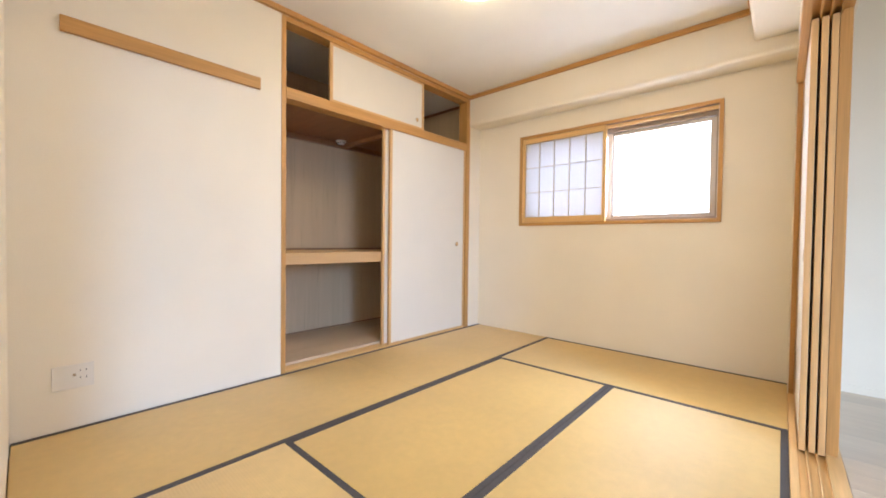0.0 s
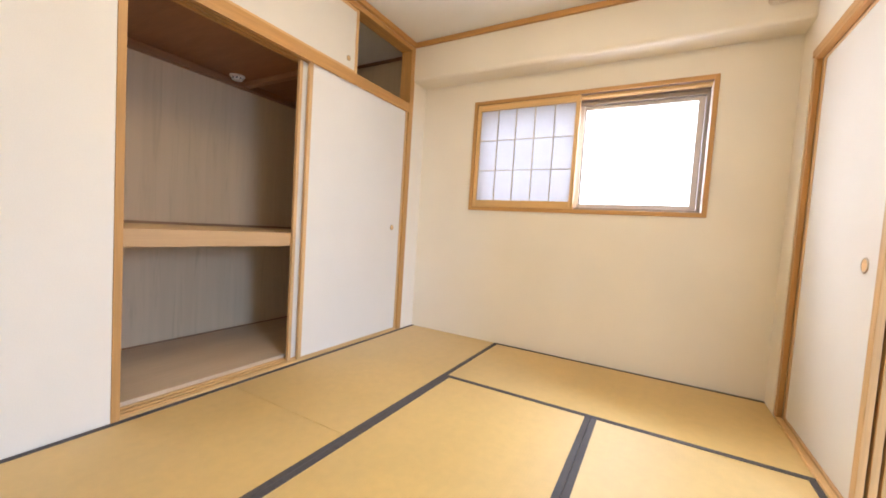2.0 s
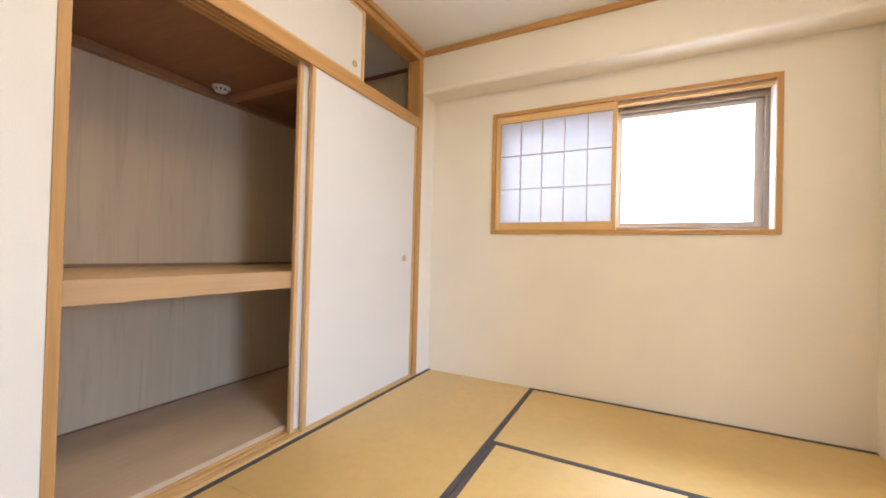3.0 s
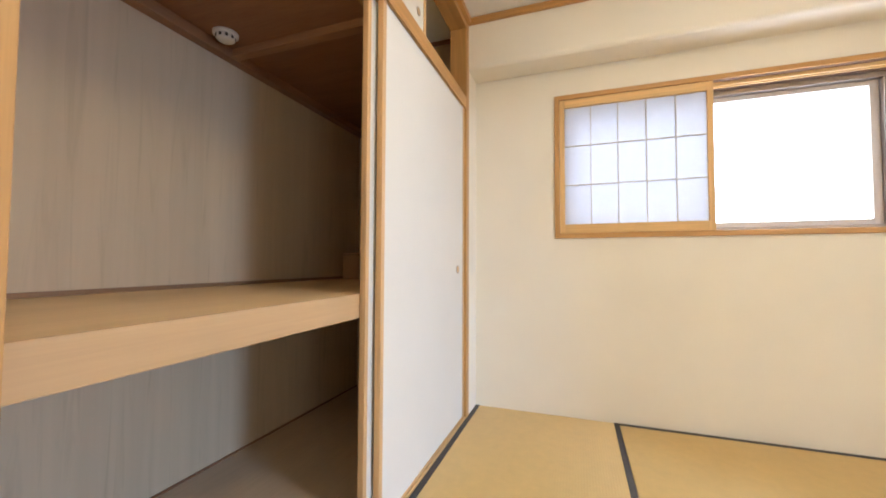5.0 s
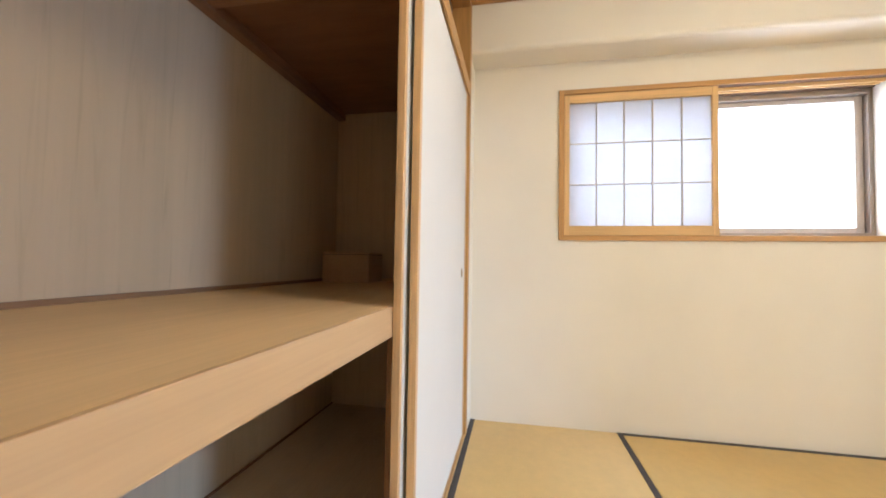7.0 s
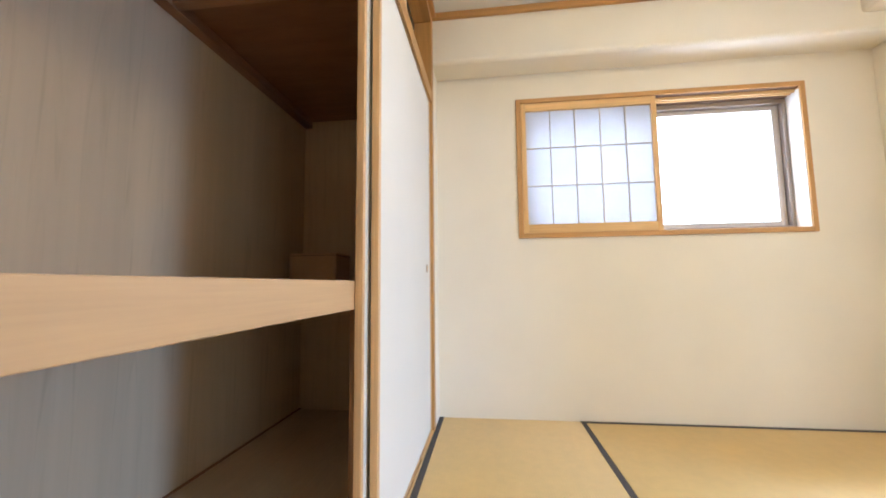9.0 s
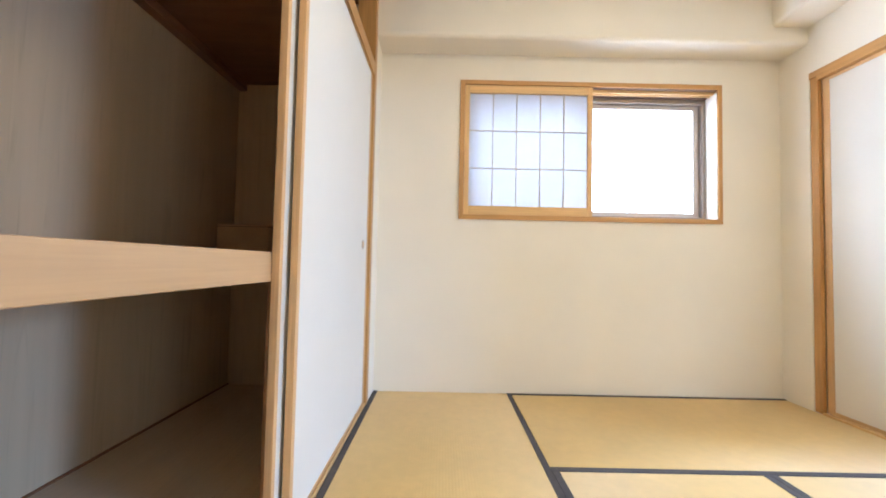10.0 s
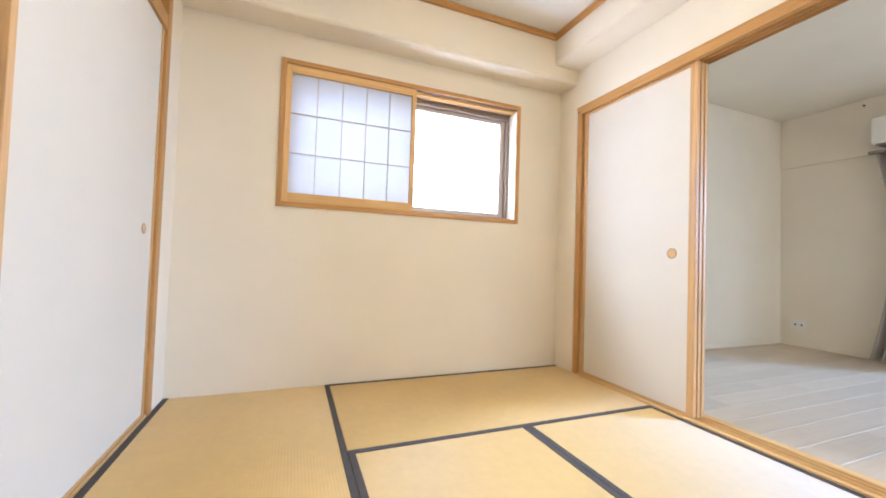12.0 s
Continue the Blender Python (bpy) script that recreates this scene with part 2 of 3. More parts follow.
# ceiling trim
structure("trim_west", box(0.0, 0.028, 0.0, 3.272, 2.462, H - 0.001, 0.003), TRIM_Y, "orange-brown wooden ceiling trim", "trim")
structure("trim_north", box(0.0, 2.357, 3.272, 3.2995, 2.462, H - 0.001, 0.003), TRIM_X, "orange-brown wooden ceiling trim", "trim")
structure("trim_east", box(2.357, 2.3848, 0.0, 3.2995, 2.462, H - 0.001, 0.003), TRIM_Y, "orange-brown wooden ceiling trim", "trim")

# ---- tatami ----


def tatami(x0, x1, y0, y1, along):
    """A mat with cloth borders on its two long sides; the ridges run across the mat's borders' line."""
    t = thing("tatami_mat", ((x0 + x1) / 2, (y0 + y1) / 2, -0.06), "golden woven rush tatami mat with dark cloth borders", "tatami mat", "tatami mats")
    g, h = 0.001, 0.029
    if along == "y":
        part("rush_cover", box(x0 + g, x1 - g, y0 + g, y1 - g, -0.06, -0.001, 0.003), RUSH_Y, t)
        part("cloth_border", box(x0 + g, x0 + h, y0 + g, y1 - g, -0.03, 0.001, 0.0009), HERI, t, "dark grey-brown cloth border")
        part("cloth_border", box(x1 - h, x1 - g, y0 + g, y1 - g, -0.03, 0.001, 0.0009), HERI, t, "dark grey-brown cloth border")
    else:
        part("rush_cover", box(x0 + g, x1 - g, y0 + g, y1 - g, -0.06, -0.001, 0.003), RUSH_X, t)
        part("cloth_border", box(x0 + g, x1 - g, y0 + g, y0 + h, -0.03, 0.001, 0.0009), HERI, t, "dark grey-brown cloth border")
        part("cloth_border", box(x0 + g, x1 - g, y1 - h, y1 - g, -0.03, 0.001, 0.0009), HERI, t, "dark grey-brown cloth border")
    return t


tatami(0.0, 0.872, 1.752, N, "y")
tatami(0.0, 0.872, 0.004, 1.752, "y")
tatami(0.872, W, 2.605, N, "x")
tatami(0.872, 1.736, 0.875, 2.605, "y")
tatami(1.736, W, 0.875, 2.605, "y")
tatami(0.872, W, 0.004, 0.875, "x")

# ---- closet ----
CB, CF, CC = -0.90, 0.035, 1.93       # back wall, floor height, ceiling height
structure("wall_closet_back", box(CB - 0.06, CB, 1.10, 3.499, -0.06, H), CLOSET_PAPER, "greige wood-print papered back wall of the closet", "wall")
structure("wall_closet_south", box(CB, -0.10, 1.13, 1.19, -0.06, H), CLOSET_PAPER, "greige papered side wall of the closet", "wall")
structure("wall_closet_north", box(CB, -0.101, 3.46, 3.499, -0.06, H), CLOSET_PAPER, "greige papered side wall of the closet", "wall")
structure("closet_floor", box(CB, -0.105, 1.19, 3.459, 0.0, CF, 0.002), CLOSET_FLOOR, "pale plywood floor of the closet", "floor")
structure("closet_ceiling", box(CB, -0.105, 1.19, 3.459, CC, CC + 0.012), CLOSET_CEIL, "dark brown plywood ceiling of the closet", "ceiling")
structure("cabinet_floor", box(CB, -0.105, 1.19, 3.459, 1.958, 1.973), CLOSET_PLY, "plywood floor of the upper cabinet", "floor")

fr = thing("closet_frame", (-0.05, 2.25, 0), "orange-brown wooden frame of the built-in closet", "closet frame", kind="structure")
part("post", box(-0.105, 0.004, 1.233, 1.265, -0.002, 2.461, 0.002), TRIM_Z, fr)
part("post", box(-0.105, 0.004, 3.252, 3.310, -0.002, 2.461, 0.002), TRIM_Z, fr)
part("lintel", box(-0.105, 0.003, 1.266, 3.252, 1.925, 1.982, 0.002), TRIM_Y, fr)
for x in (-0.105, -0.068, -0.034, -0.004):
    part("lintel_groove_rib", box(x, x + 0.007 if x > -0.01 else x + 0.012, 1.267, 3.251, 1.905, 1.926), TRIM_Y, fr)
part("top_rail", box(-0.105, 0.003, 1.266, 3.252, 2.425, 2.461, 0.002), TRIM_Y, fr)
bm = box(-0.105, 0.0, 1.266, 3.252, -0.02, 0.004)
for x in (-0.105, -0.068, -0.034, -0.006):
    add_box(bm, x, x + 0.006 if x > -0.01 else x + 0.012, 1.2665, 3.2515, 0.0035, 0.014, 0.001)
part("threshold", bm, PALE_Y, fr, "pale wooden threshold with sliding grooves")

bat = thing("closet_ceiling_batten", (-0.45, 2.32, CC), "brown wooden battens under the closet ceiling", "batten", kind="structure")
part("batten", box(CB + 0.05, -0.106, 2.30, 2.345, CC - 0.035, CC, 0.002), wood("batten_wood", (0.33, 0.17, 0.08), "x"), bat)
part("batten", box(CB, CB + 0.05, 1.19, 3.458, CC - 0.045, CC, 0.002), wood("batten_wood_long", (0.30, 0.15, 0.07), "y"), bat)

sh = thing("closet_shelf", (-0.45, 2.25, 0.76), "pale plywood middle shelf of the closet with a thick front edge", "shelf")
part("shelf_board", box(CB + 0.001, -0.0765, 1.191, 3.458, 0.805, 0.833, 0.001), SHELF_PLY, sh)
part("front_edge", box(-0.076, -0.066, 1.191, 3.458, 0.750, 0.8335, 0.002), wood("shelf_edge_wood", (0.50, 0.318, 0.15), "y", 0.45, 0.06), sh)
# back strip coloured dark to draw the shadow line of the gap
part("back_strip", box(CB + 0.001, CB + 0.010, 1.192, 3.457, 0.833, 0.850, 0.002), wood("shadow_line_brown", (0.30, 0.17, 0.085), "y"), sh, "thin brown strip that stands for the shadow line along the back")
part("support_post", box(-0.096, -0.067, 2.200, 2.238, CF, 0.7495, 0.002), wood("support_wood", (0.36, 0.19, 0.09), "z"), sh, "brown wooden post under the shelf")
part("side_strip", box(CB + 0.014, -0.14, 3.446, 3.457, 0.833, 0.851, 0.002), SHELF_PLY, sh)
structure("closet_skirting", box(CB + 0.0005, CB + 0.012, 1.192, 3.457, CF, CF + 0.008, 0.002), CLOSET_CEIL, "low dark plywood strip along the closet's back wall", "skirting")
structure("cabinet_batten", box(CB + 0.005, -0.108, 3.442, 3.4585, 2.472, 2.4995, 0.002), CLOSET_CEIL, "dark wooden batten in the upper cabinet", "batten")
structure("cabinet_side_strip", box(CB + 0.031, -0.108, 3.430, 3.4585, 1.974, 2.07, 0.002), CLOSET_CEIL, "dark wooden strip in the upper cabinet", "batten")


def fusuma(y0, y1, x0, z0, z1, face, pull=None, pull_radius=0.022, group="", thick=0.023, name="sliding_door", label="white paper sliding door with thin pale wooden edging", f=0.026):
    """A papered sliding door in a plane of constant x; face is the side (+1, -1) that carries the pull."""
    d = thing(name, (x0 + 0.011, (y0 + y1) / 2, z0), label, "sliding door", group)
    e = 0.018
    part("panel", box(x0 + 0.003, x0 + thick - 0.003, y0 + f, y1 - f, z0 + e, z1 - e, 0.001), FUSUMA_PAPER, d)
    for a, b in ((y0, y0 + f), (y1 - f, y1)):
        part("stile", box(x0, x0 + thick, a, b, z0, z1, 0.002), STILE_Z, d, "pale wooden stile")
    for a, b in ((z0, z0 + e), (z1 - e, z1)):
        part("rail", box(x0 + 0.0005, x0 + thick - 0.0005, y0 + f, y1 - f, a, b, 0.002), STILE_Y, d, "pale wooden rail")
    if pull:
        py, pz = pull
        px = x0 + (thick - 0.003 if face > 0 else 0.003)
        r = pull_radius
        ring = revolve((px, py, pz), [(r, -0.001), (r, 0.0015), (r * 0.93, 0.003), (r * 0.8, 0.0032), (r * 0.76, 0.0012), (r * 0.5, 0.0008)] if face > 0 else [(r, 0.001), (r, -0.0015), (r * 0.93, -0.003), (r * 0.8, -0.0032), (r * 0.76, -0.0012), (r * 0.5, -0.0008)], "x", 32)
        p = part("pull", ring, PULL_METAL, d, "round recessed pull with a wooden ring")
        part("pull_cup", disc((px + 0.0012 * face, py, pz), r * 0.76, 0.001, "x"), STILE_Y, p)
    return d


fusuma(2.202, 3.2495, -0.032, 0.006, 1.924, 1, (3.122, 0.905), 0.024, "closet doors")
fusuma(2.152, 3.22, -0.064, 0.006, 1.924, 1, None, 0.024, "closet doors", f=0.022)
fusuma(1.608, 2.612, -0.032, 1.984, 2.424, 1, (2.525, 2.065), 0.019, "cabinet doors", 0.023, "cabinet_door", "small white paper sliding door of the upper cabinet")
fusuma(1.63, 2.60, -0.064, 1.984, 2.424, 1, None, 0.019, "cabinet doors", 0.023, "cabinet_door", "small white paper sliding door of the upper cabinet")

blk = thing("wooden_box", (-0.705, 3.31, 0.833), "plain brown wooden box standing on the closet shelf", "box")
part("body", box(-0.85, -0.56, 3.20, 3.42, 0.8335, 1.008, 0.004), CLOSET_PLY, blk)
part("lid_line", box(-0.8505, -0.5595, 3.1995, 3.4205, 0.994, 0.9965), DARK, blk, "dark seam under the lid")

det = thing("heat_detector", (-0.775, 2.20, CC), "small round white heat detector under the closet ceiling", "detector")
part("base", revolve((-0.775, 2.20, CC), [(0.050, 0), (0.050, -0.010), (0.046, -0.014), (0.02, -0.014)]), WHITE_PLASTIC, det)
for k in range(10):
    a = 2 * math.pi * k / 10
    slot = box(-0.005, 0.005, -0.0012, 0.0012, -0.006, 0.006)
    bmesh.ops.transform(slot, verts=slot.verts, matrix=Matrix.Translation((-0.775 + 0.0385 * math.cos(a), 2.20 + 0.0385 * math.sin(a), CC - 0.022)) @ Matrix.Rotation(a + math.pi / 2, 4, "Z"))
    part("vent_slot", slot, DARK, det, "dark vent slot")
part("dome", revolve((-0.775, 2.20, CC - 0.014), [(0.040, 0.001), (0.039, -0.010), (0.033, -0.018), (0.022, -0.020), (0.004, -0.020)]), WHITE_PLASTIC, det)

# ---- window ----
win = thing("window_1", (1.37, N, WZ0), "window with an orange-brown wooden casing and a bronze aluminium sash", "window", kind="structure")
c0, c1, d0, d1 = 0.517, 2.216, 1.100, 2.008
part("casing", box(c0, WX0 + 0.002, N - 0.014, N + 0.10, d0, d1, 0.002), TRIM_Z, win)
part("casing", box(WX1 - 0.002, c1, N - 0.014, N + 0.10, d0, d1, 0.002), TRIM_Z, win)
part("casing", box(WX0 + 0.002, WX1 - 0.002, N - 0.0138, N + 0.10, WZ1 - 0.002, d1, 0.002), TRIM_X, win)
part("casing", box(WX0 + 0.002, WX1 - 0.002, N - 0.0138, N + 0.10, d0, WZ0 + 0.002, 0.002), TRIM_X, win)
for y in (N + 0.022, N + 0.052, N + 0.082):
    part("track_rib", box(WX0 + 0.003, WX1 - 0.003, y + 0.001, y + 0.012, WZ1 - 0.026, WZ1 - 0.002, 0.001), PALE_X if y < N + 0.06 else TRACK_X, win)
part("head_lining", box(WX0 + 0.003, WX1 - 0.003, N - 0.002, N + 0.0995, WZ1 - 0.006, WZ1 - 0.0022), TRACK_X, win, "brown head lining with sliding tracks")
part("jamb_lining", box(WX1 - 0.006, WX1 - 0.0022, N - 0.004, N + 0.0995, WZ0 + 0.003, WZ1 - 0.017), FUSUMA_PAPER, win, "off-white jamb lining")
ay = N + 0.10
part("sash_frame", box(WX0, WX1, ay, ay + 0.06, WZ1 - 0.056, WZ1, 0.002), ALU, win)
part("sash_frame", box(WX0, WX1, ay, ay + 0.06, WZ0, WZ0 + 0.026, 0.002), ALU, win)
part("sash_frame", box(WX0, WX0 + 0.028, ay, ay + 0.06, WZ0 + 0.026, WZ1 - 0.056, 0.002), ALU, win)
part("sash_frame", box(WX1 - 0.028, WX1, ay, ay + 0.06, WZ0 + 0.026, WZ1 - 0.056, 0.002), ALU, win)


def sash(x0, x1, y):
    w = 0.040
    for a, b, c, d in ((x0, x0 + w, WZ0 + 0.027, WZ1 - 0.057), (x1 - w, x1, WZ0 + 0.027, WZ1 - 0.057), (x0 + w, x1 - w, WZ0 + 0.027, WZ0 + 0.058), (x0 + w, x1 - w, WZ1 - 0.085, WZ1 - 0.057)):
        part("sash_rail", box(a, b, y, y + 0.022, c, d, 0.002), SASH, win, "light grey aluminium sash rail")
    p = part("pane", box(x0 + 0.024, x1 - 0.024, y + 0.009, y + 0.013, WZ0 + 0.05, WZ1 - 0.075), GLASS, win, "clear window pane")
    p.visible_shadow = False


sash(WX0 + 0.03, 1.395, ay + 0.005)
sash(1.365, WX1 - 0.03, ay + 0.032)

SX0, SX1, SZ0, SZ1, SY = 0.549, 1.379, WZ0 + 0.003, 1.978, N - 0.006
sj = thing("shoji_screen", ((SX0 + SX1) / 2, SY, SZ0), "white paper shoji screen with a pale wooden lattice, half open", "shoji screen")
part("stile", box(SX0, SX0 + 0.030, SY, SY + 0.028, SZ0, SZ1, 0.002), PALE_Z, sj)
part("stile", box(SX1 - 0.030, SX1, SY, SY + 0.028, SZ0, SZ1, 0.002), PALE_Z, sj)
part("rail", box(SX0 + 0.030, SX1 - 0.030, SY + 0.0004, SY + 0.0276, SZ0, SZ0 + 0.056, 0.002), PALE_X, sj)
part("rail", box(SX0 + 0.030, SX1 - 0.030, SY + 0.0004, SY + 0.0276, SZ1 - 0.050, SZ1, 0.002), PALE_X, sj)
ix0, ix1, iz0, iz1 = SX0 + 0.030, SX1 - 0.030, SZ0 + 0.056, SZ1 - 0.050
MUNTIN = wood("muntin_wood", (0.50, 0.42, 0.30), "z")
for i in range(1, 5):
    x = ix0 + (ix1 - ix0) * i / 5
    part("muntin", box(x - 0.0024, x + 0.0024, SY + 0.006, SY + 0.018, iz0, iz1), MUNTIN, sj)
for i in range(1, 3):
    z = iz0 + (iz1 - iz0) * i / 3
    part("muntin", box(ix0, ix1, SY + 0.0055, SY + 0.0175, z - 0.0024, z + 0.0024), MUNTIN, sj)
part("paper", box(ix0 - 0.004, ix1 + 0.004, SY + 0.0185, SY + 0.0189, iz0 - 0.004, iz1 + 0.004), SHOJI_PAPER, sj, "translucent white paper")

# ---- the wide opening to the next room ----
ef = thing("door_frame_east", (W + 0.07, 1.65, 0), "orange-brown wooden frame of the wide sliding-door opening", "door frame", kind="structure")
part("post", box(W + 0.004, W + 0.029, 3.256, 3.300, 0.0, 1.957, 0.002), TRIM_Z, ef)
part("lintel", box(W - 0.004, W + 0.162, -0.04, 3.3005, 1.958, 1.995, 0.002), TRIM_Y, ef)
for x in (W - 0.003, W + 0.0548, W + 0.087, W + 0.119):
    part("lintel_groove_rib", box(x, x + (0.030 if x < W else 0.007), -0.04, 3.255, 1.936, 1.9585), TRIM_Y, ef)
bm = box(W, W + 0.172, -0.04, 3.255, -0.05, -0.003)
for x in (W + 0.0005, W + 0.0548, W + 0.087, W + 0.119):
    add_box(bm, x, x + (0.026 if x < W + 0.01 else 0.007 if x < W + 0.11 else 0.052), -0.039, 3.254, -0.0035, 0.009, 0.001)
part("threshold", bm, PALE_Y, ef, "pale wooden threshold with three sliding grooves")
part("pocket_post", box(W + 0.120, W + 0.160, 2.426, 2.462, 0.009, 1.958, 0.002), TRIM_Z, ef)
part("pocket_wall", box(W + 0.124, W + 0.156, 2.462, 3.70, 0.009, 1.958), LIVING_PAPER, ef)

for x, pull in ((W + 0.030, (2.535, 0.887)), (W + 0.0625, None), (W + 0.094, None)):
    fusuma(2.398, 3.2545, x, 0.009, 1.937, -1, pull, 0.030, "room doors", 0.0225, f=0.040)

# ---- wall pieces ----
hb = thing("wall_rail", (0.0, 0.63, 1.90), "orange-brown wooden coat-hook rail on the wall", "wall rail")
part("board", box(0.0005, 0.022, 0.172, 1.088, 1.903, 1.977, 0.003), TRIM_Y, hb)

ow = thing("socket_plate", (0, 0.21, 0.20), "white three-part wall socket plate with an aerial jack", "socket")
part("plate", box(0.0, 0.007, 0.134, 0.283, 0.195, 0.312, 0.003), WHITE_PLASTIC, ow)
part("jack", disc((0.0085, 0.212, 0.262), 0.007, 0.006, "x", 20), PULL_METAL, ow, "dark metal aerial jack")
for y in (0.232, 0.254):
    for z in (0.240, 0.275):
        part("slot", box(0.0068, 0.0076, y, y + 0.003, z, z + 0.009), DARK, ow)

cl = thing("ceiling_light", (1.28, 1.72, H), "round white ceiling lamp, switched on", "ceiling light")
part("base", revolve((1.28, 1.72, H), [(0.222, 0), (0.222, -0.03), (0.218, -0.035), (0.1, -0.035)]), WHITE_PLASTIC, cl)
part("diffuser", revolve((1.28, 1.72, H - 0.035), [(0.228, 0.0), (0.234, -0.028), (0.228, -0.058), (0.202, -0.086), (0.14, -0.103), (0.03, -0.110)]), LAMP_GLOW, cl, "glowing white diffuser")

# ---- the next room ----
LX = 5.75
structure("wall_living_north", box(W + 0.181, LX + 0.15, 3.58, 3.70, -0.06, H), LIVING_PAPER, "plain off-white papered wall of the next room", "wall")
BY0, BY1, BZ1 = -1.30, 2.25, 2.05
bm = box(LX, LX + 0.15, BY1, 3.579, -0.06, H)
add_box(bm, LX, LX + 0.15, -1.8, BY0, -0.06, H)
add_box(bm, LX, LX + 0.15, BY0, BY1, BZ1, H)
structure("wall_living_east", bm, LIVING_PAPER, "off-white papered wall with a balcony window", "wall")
# unseen wall; its wide opening is added to let the fill lamp in
bm = box(1.60, 2.85, -1.95, -1.8, -0.06, H)
add_box(bm, 5.25, LX + 0.15, -1.95, -1.8, -0.06, H)
add_box(bm, 2.85, 5.25, -1.95, -1.8, 2.05, H)
structure("wall_living_south", bm, LIVING_PAPER, "plain off-white papered wall", "wall")
structure("wall_living_west", box(1.60, 1.74, -1.8, -0.12, -0.06, H), LIVING_PAPER, "plain off-white papered wall", "wall")
structure("ceiling_living", box(W + 0.141, LX + 0.15, -1.95, 3.7, H + 0.001, H + 0.1), LIVING_PAPER, "plain white ceiling of the next room", "ceiling")
structure("floor_living", box(1.6, LX + 0.15, -1.95, N, -0.15, -0.014), CLOSET_PLY, "subfloor of the next room", "floor")
structure("ceiling_entry", box(1.6, W + 0.14, -1.95, -0.121, H + 0.001, H + 0.1), CEILING_PAPER, "plain white ceiling behind the doorway", "ceiling")
structure("wall_living_header", box(W + 0.141, W + 0.18, -0.12, 3.58, 1.997, H), LIVING_PAPER, "off-white papered wall over the wide opening", "wall")
structure("beam_living", box(LX - 0.02, LX - 0.001, 2.36, 3.579, 1.95, H, 0.006), LIVING_PAPER, "off-white papered beam under the ceiling", "beam")
structure("baseboard", box(LX - 0.010, LX - 0.0005, 2.16, 3.57, 0.0, 0.05, 0.002), LIVING_PAPER, "low white skirting board", "baseboard")
structure("baseboard_north", box(W + 0.19, LX - 0.011, 3.570, 3.5795, 0.0, 0.05, 0.002), LIVING_PAPER, "low white skirting board", "baseboard")

so = thing("socket_plate", (LX, 3.42, 0.20), "white double wall socket above the skirting board", "socket")
part("plate", box(LX - 0.008, LX - 0.0005, 3.345, 3.485, 0.17, 0.29, 0.003), WHITE_PLASTIC, so)
for y in (3.375, 3.43):
    part("slot", box(LX - 0.0088, LX - 0.0078, y, y + 0.016, 0.222, 0.240), DARK, so)

ac = thing("air_conditioner", (LX, 2.42, 2.0), "white wall-mounted air conditioner with a closed flap", "air conditioner")
bm = box(LX - 0.22, LX - 0.0005, 2.05, 2.79, 2.0, 2.25, 0.02)
part("body", bm, WHITE_PLASTIC, ac)
part("flap", box(LX - 0.20, LX - 0.09, 2.08, 2.76, 1.986, 1.999, 0.003), ALU, ac, "grey outlet flap")
part("pipe_cover", box(LX - 0.06, LX - 0.0005, 2.74, 2.79, 1.70, 1.985, 0.008), WHITE_PLASTIC, ac)

hk = thing("wall_hook", (LX - 0.06, 2.9, 2.43), "small dark screw hook high on the wall", "hook")
part("screw", disc((LX - 0.026, 2.9, 2.44), 0.008, 0.018, "x", 12), DARK, hk)


cp = thing("cover_plate", (LX, 3.02, 2.44), "small white blank cover plate high on the wall", "cover plate")
part("plate", box(LX - 0.006, LX - 0.0005, 2.985, 3.055, 2.425, 2.480, 0.002), WHITE_PLASTIC, cp)


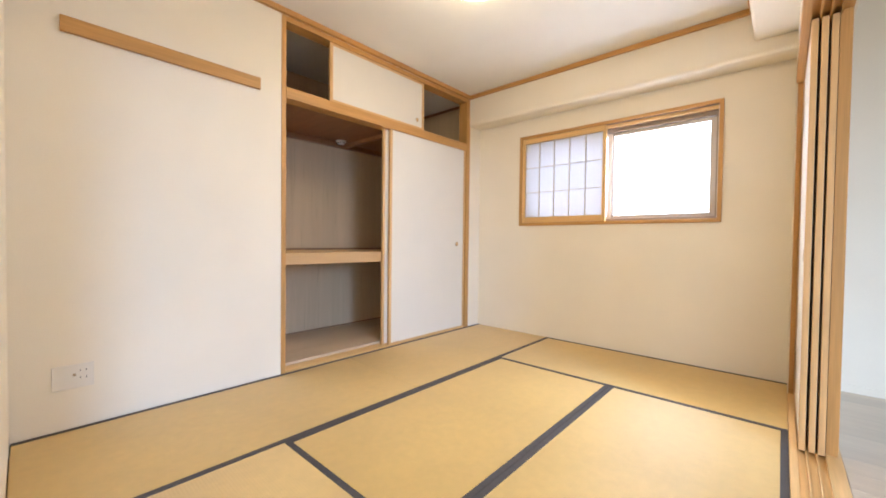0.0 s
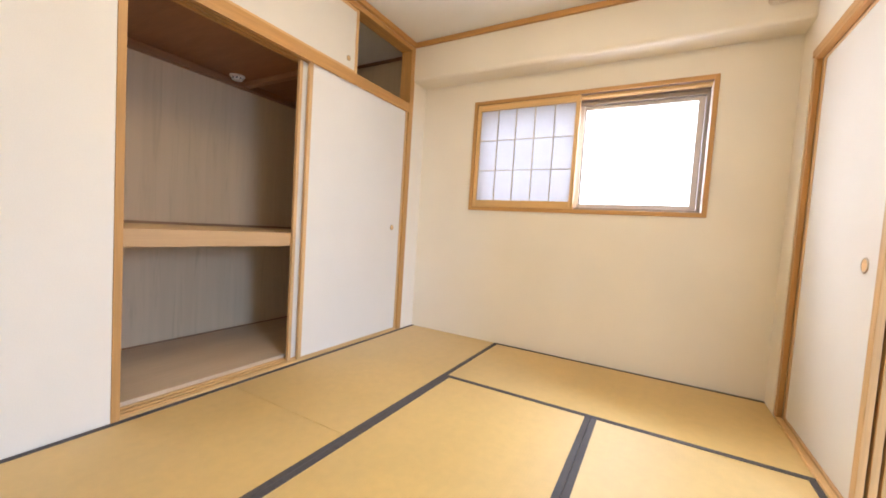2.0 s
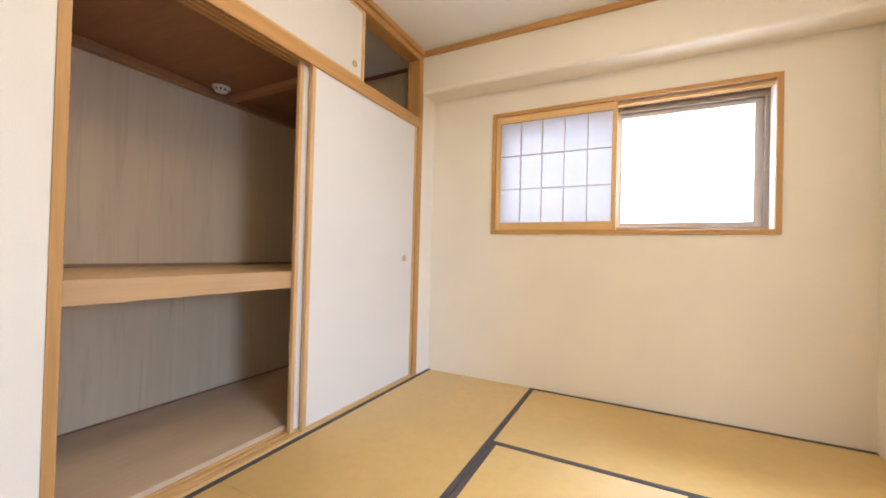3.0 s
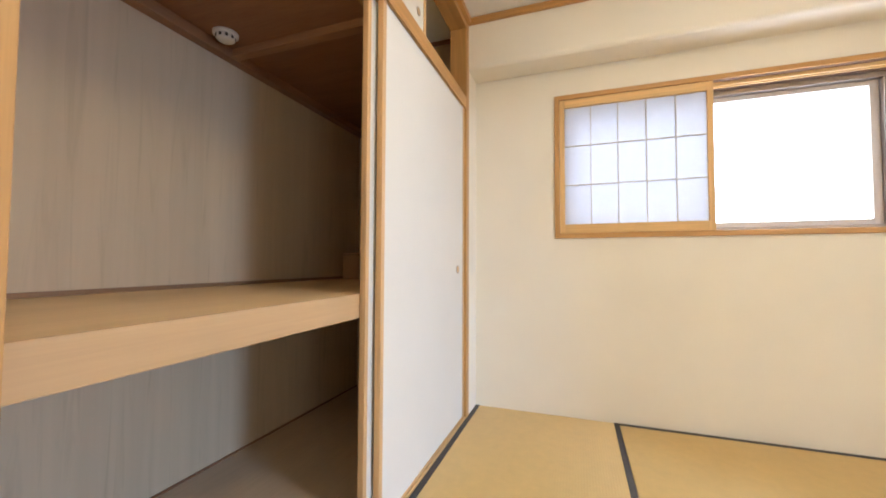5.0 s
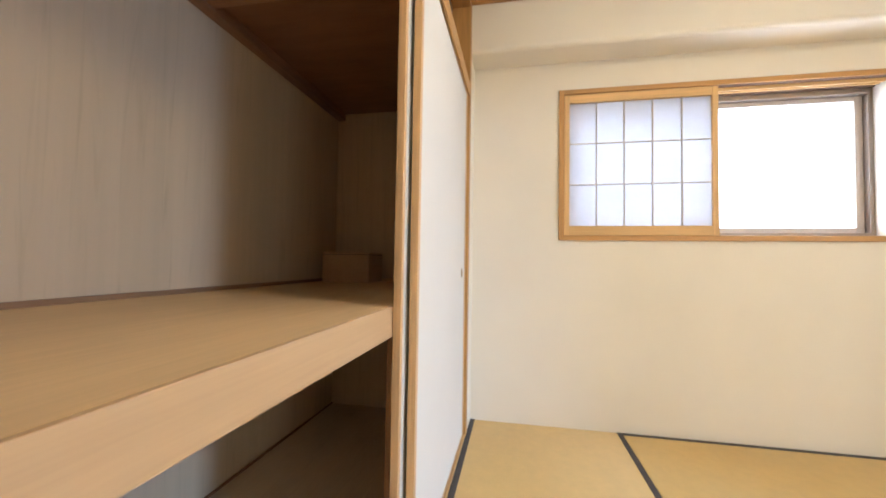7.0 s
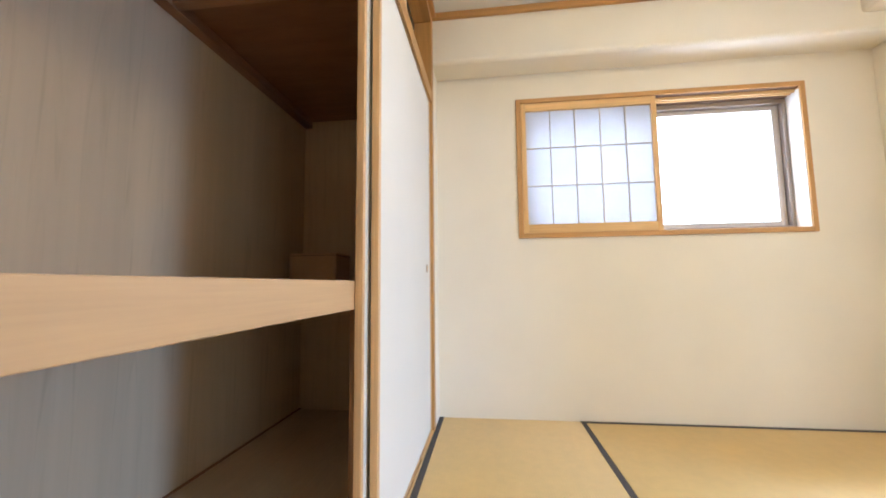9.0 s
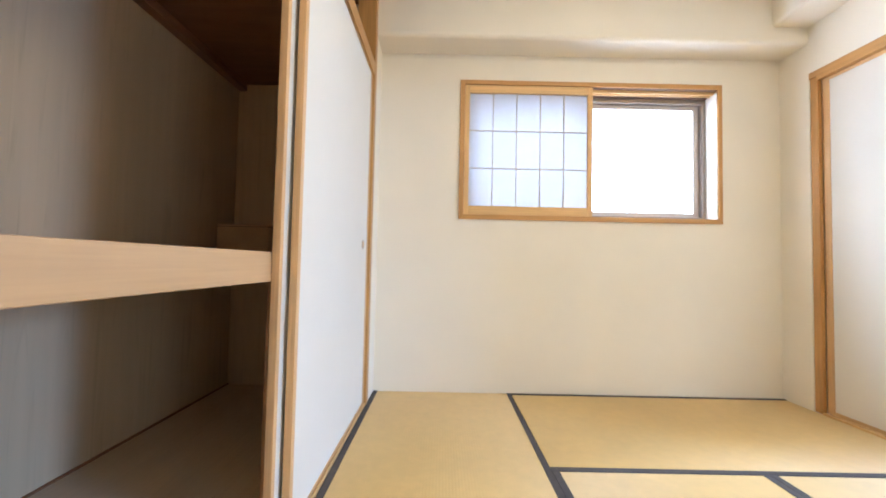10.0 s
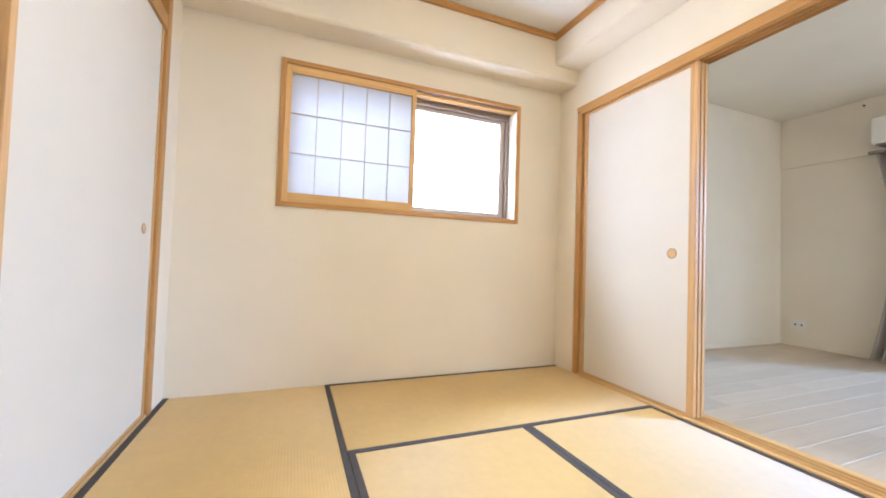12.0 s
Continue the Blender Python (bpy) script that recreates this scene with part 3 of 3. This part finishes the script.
def curtain(y0, y1, x, z0, z1):
    """A gathered curtain with deep folds, drawn in at a tie-back."""
    t = thing("curtain", (x, (y0 + y1) / 2, z0), "grey cloth curtain gathered by a tie-back beside the balcony window", "curtain")
    bm = bmesh.new()
    nu, nv = 72, 40
    grid = []
    for j in range(nv + 1):
        v = j / nv
        z = z0 + (z1 - z0) * v
        waist = 1 - 0.42 * min(v / 0.62, 1.0) ** 0.8 + 0.30 * max(0.0, (v - 0.62) / 0.38)
        row = []
        for i in range(nu + 1):
            u = i / nu
            y = y0 + (y1 - y0) * (0.35 + (u - 0.35) * waist)
            row.append(bm.verts.new((x + 0.035 * math.sin(u * 2 * math.pi * 9 + 0.6 * math.sin(v * 5)) * (0.6 + 0.4 * (1 - v)), y, z)))
        grid.append(row)
    for a, b in zip(grid, grid[1:]):
        for i in range(nu):
            bm.faces.new((a[i], a[i + 1], b[i + 1], b[i])).smooth = True
    bmesh.ops.solidify(bm, geom=bm.faces[:], thickness=0.003)
    part("cloth", bm, CURTAIN_CLOTH, t)
    mid = y0 + (y1 - y0) * 0.35
    part("tie_back", box(x - 0.05, x + 0.05, mid - 0.09, mid + 0.16, z0 + (z1 - z0) * 0.60, z0 + (z1 - z0) * 0.64, 0.004), CURTAIN_CLOTH, t)
    part("rail", box(x - 0.02, x + 0.02, y0 - 1.0, y1, z1 + 0.002, z1 + 0.03, 0.004), ALU, t, "bronze curtain rail")
    return t


curtain(2.16, 2.84, LX - 0.10, 0.012, 1.93)

# floor boards of the next room
BOARD_W, BOARD_L = 0.147, 0.92
board = bmesh.new()
add_box(board, 0.0006, BOARD_L - 0.0006, 0.0006, BOARD_W - 0.0006, -0.012, 0.0)
bmesh.ops.bevel(board, geom=[e for e in board.edges if all(v.co.z > -0.001 for v in e.verts)], offset=0.0007, segments=1, affect="EDGES")
board_mesh = bpy.data.meshes.new("floor_board")
board.to_mesh(board_mesh)
board.free()
board_mesh.materials.append(PLANK)
floor_living = bpy.data.objects["floor_living"]
row = 0
y = -1.79
while y < 3.56:
    x = W + 0.174 - (0.31 * (row % 3))
    if y < -0.15:
        x -= 0.92
    while x < LX:
        a, b = max(x, W + 0.174 if y > -0.15 else 1.75), min(x + BOARD_L, LX - 0.001)
        if b - a > 0.02:
            ob = new("floor_board", board_mesh)
            ob.location = (a, y, 0)
            ob.scale = ((b - a) / BOARD_L, 1, 1)
            ob.parent = floor_living
        x += BOARD_L
    y += BOARD_W
    row += 1
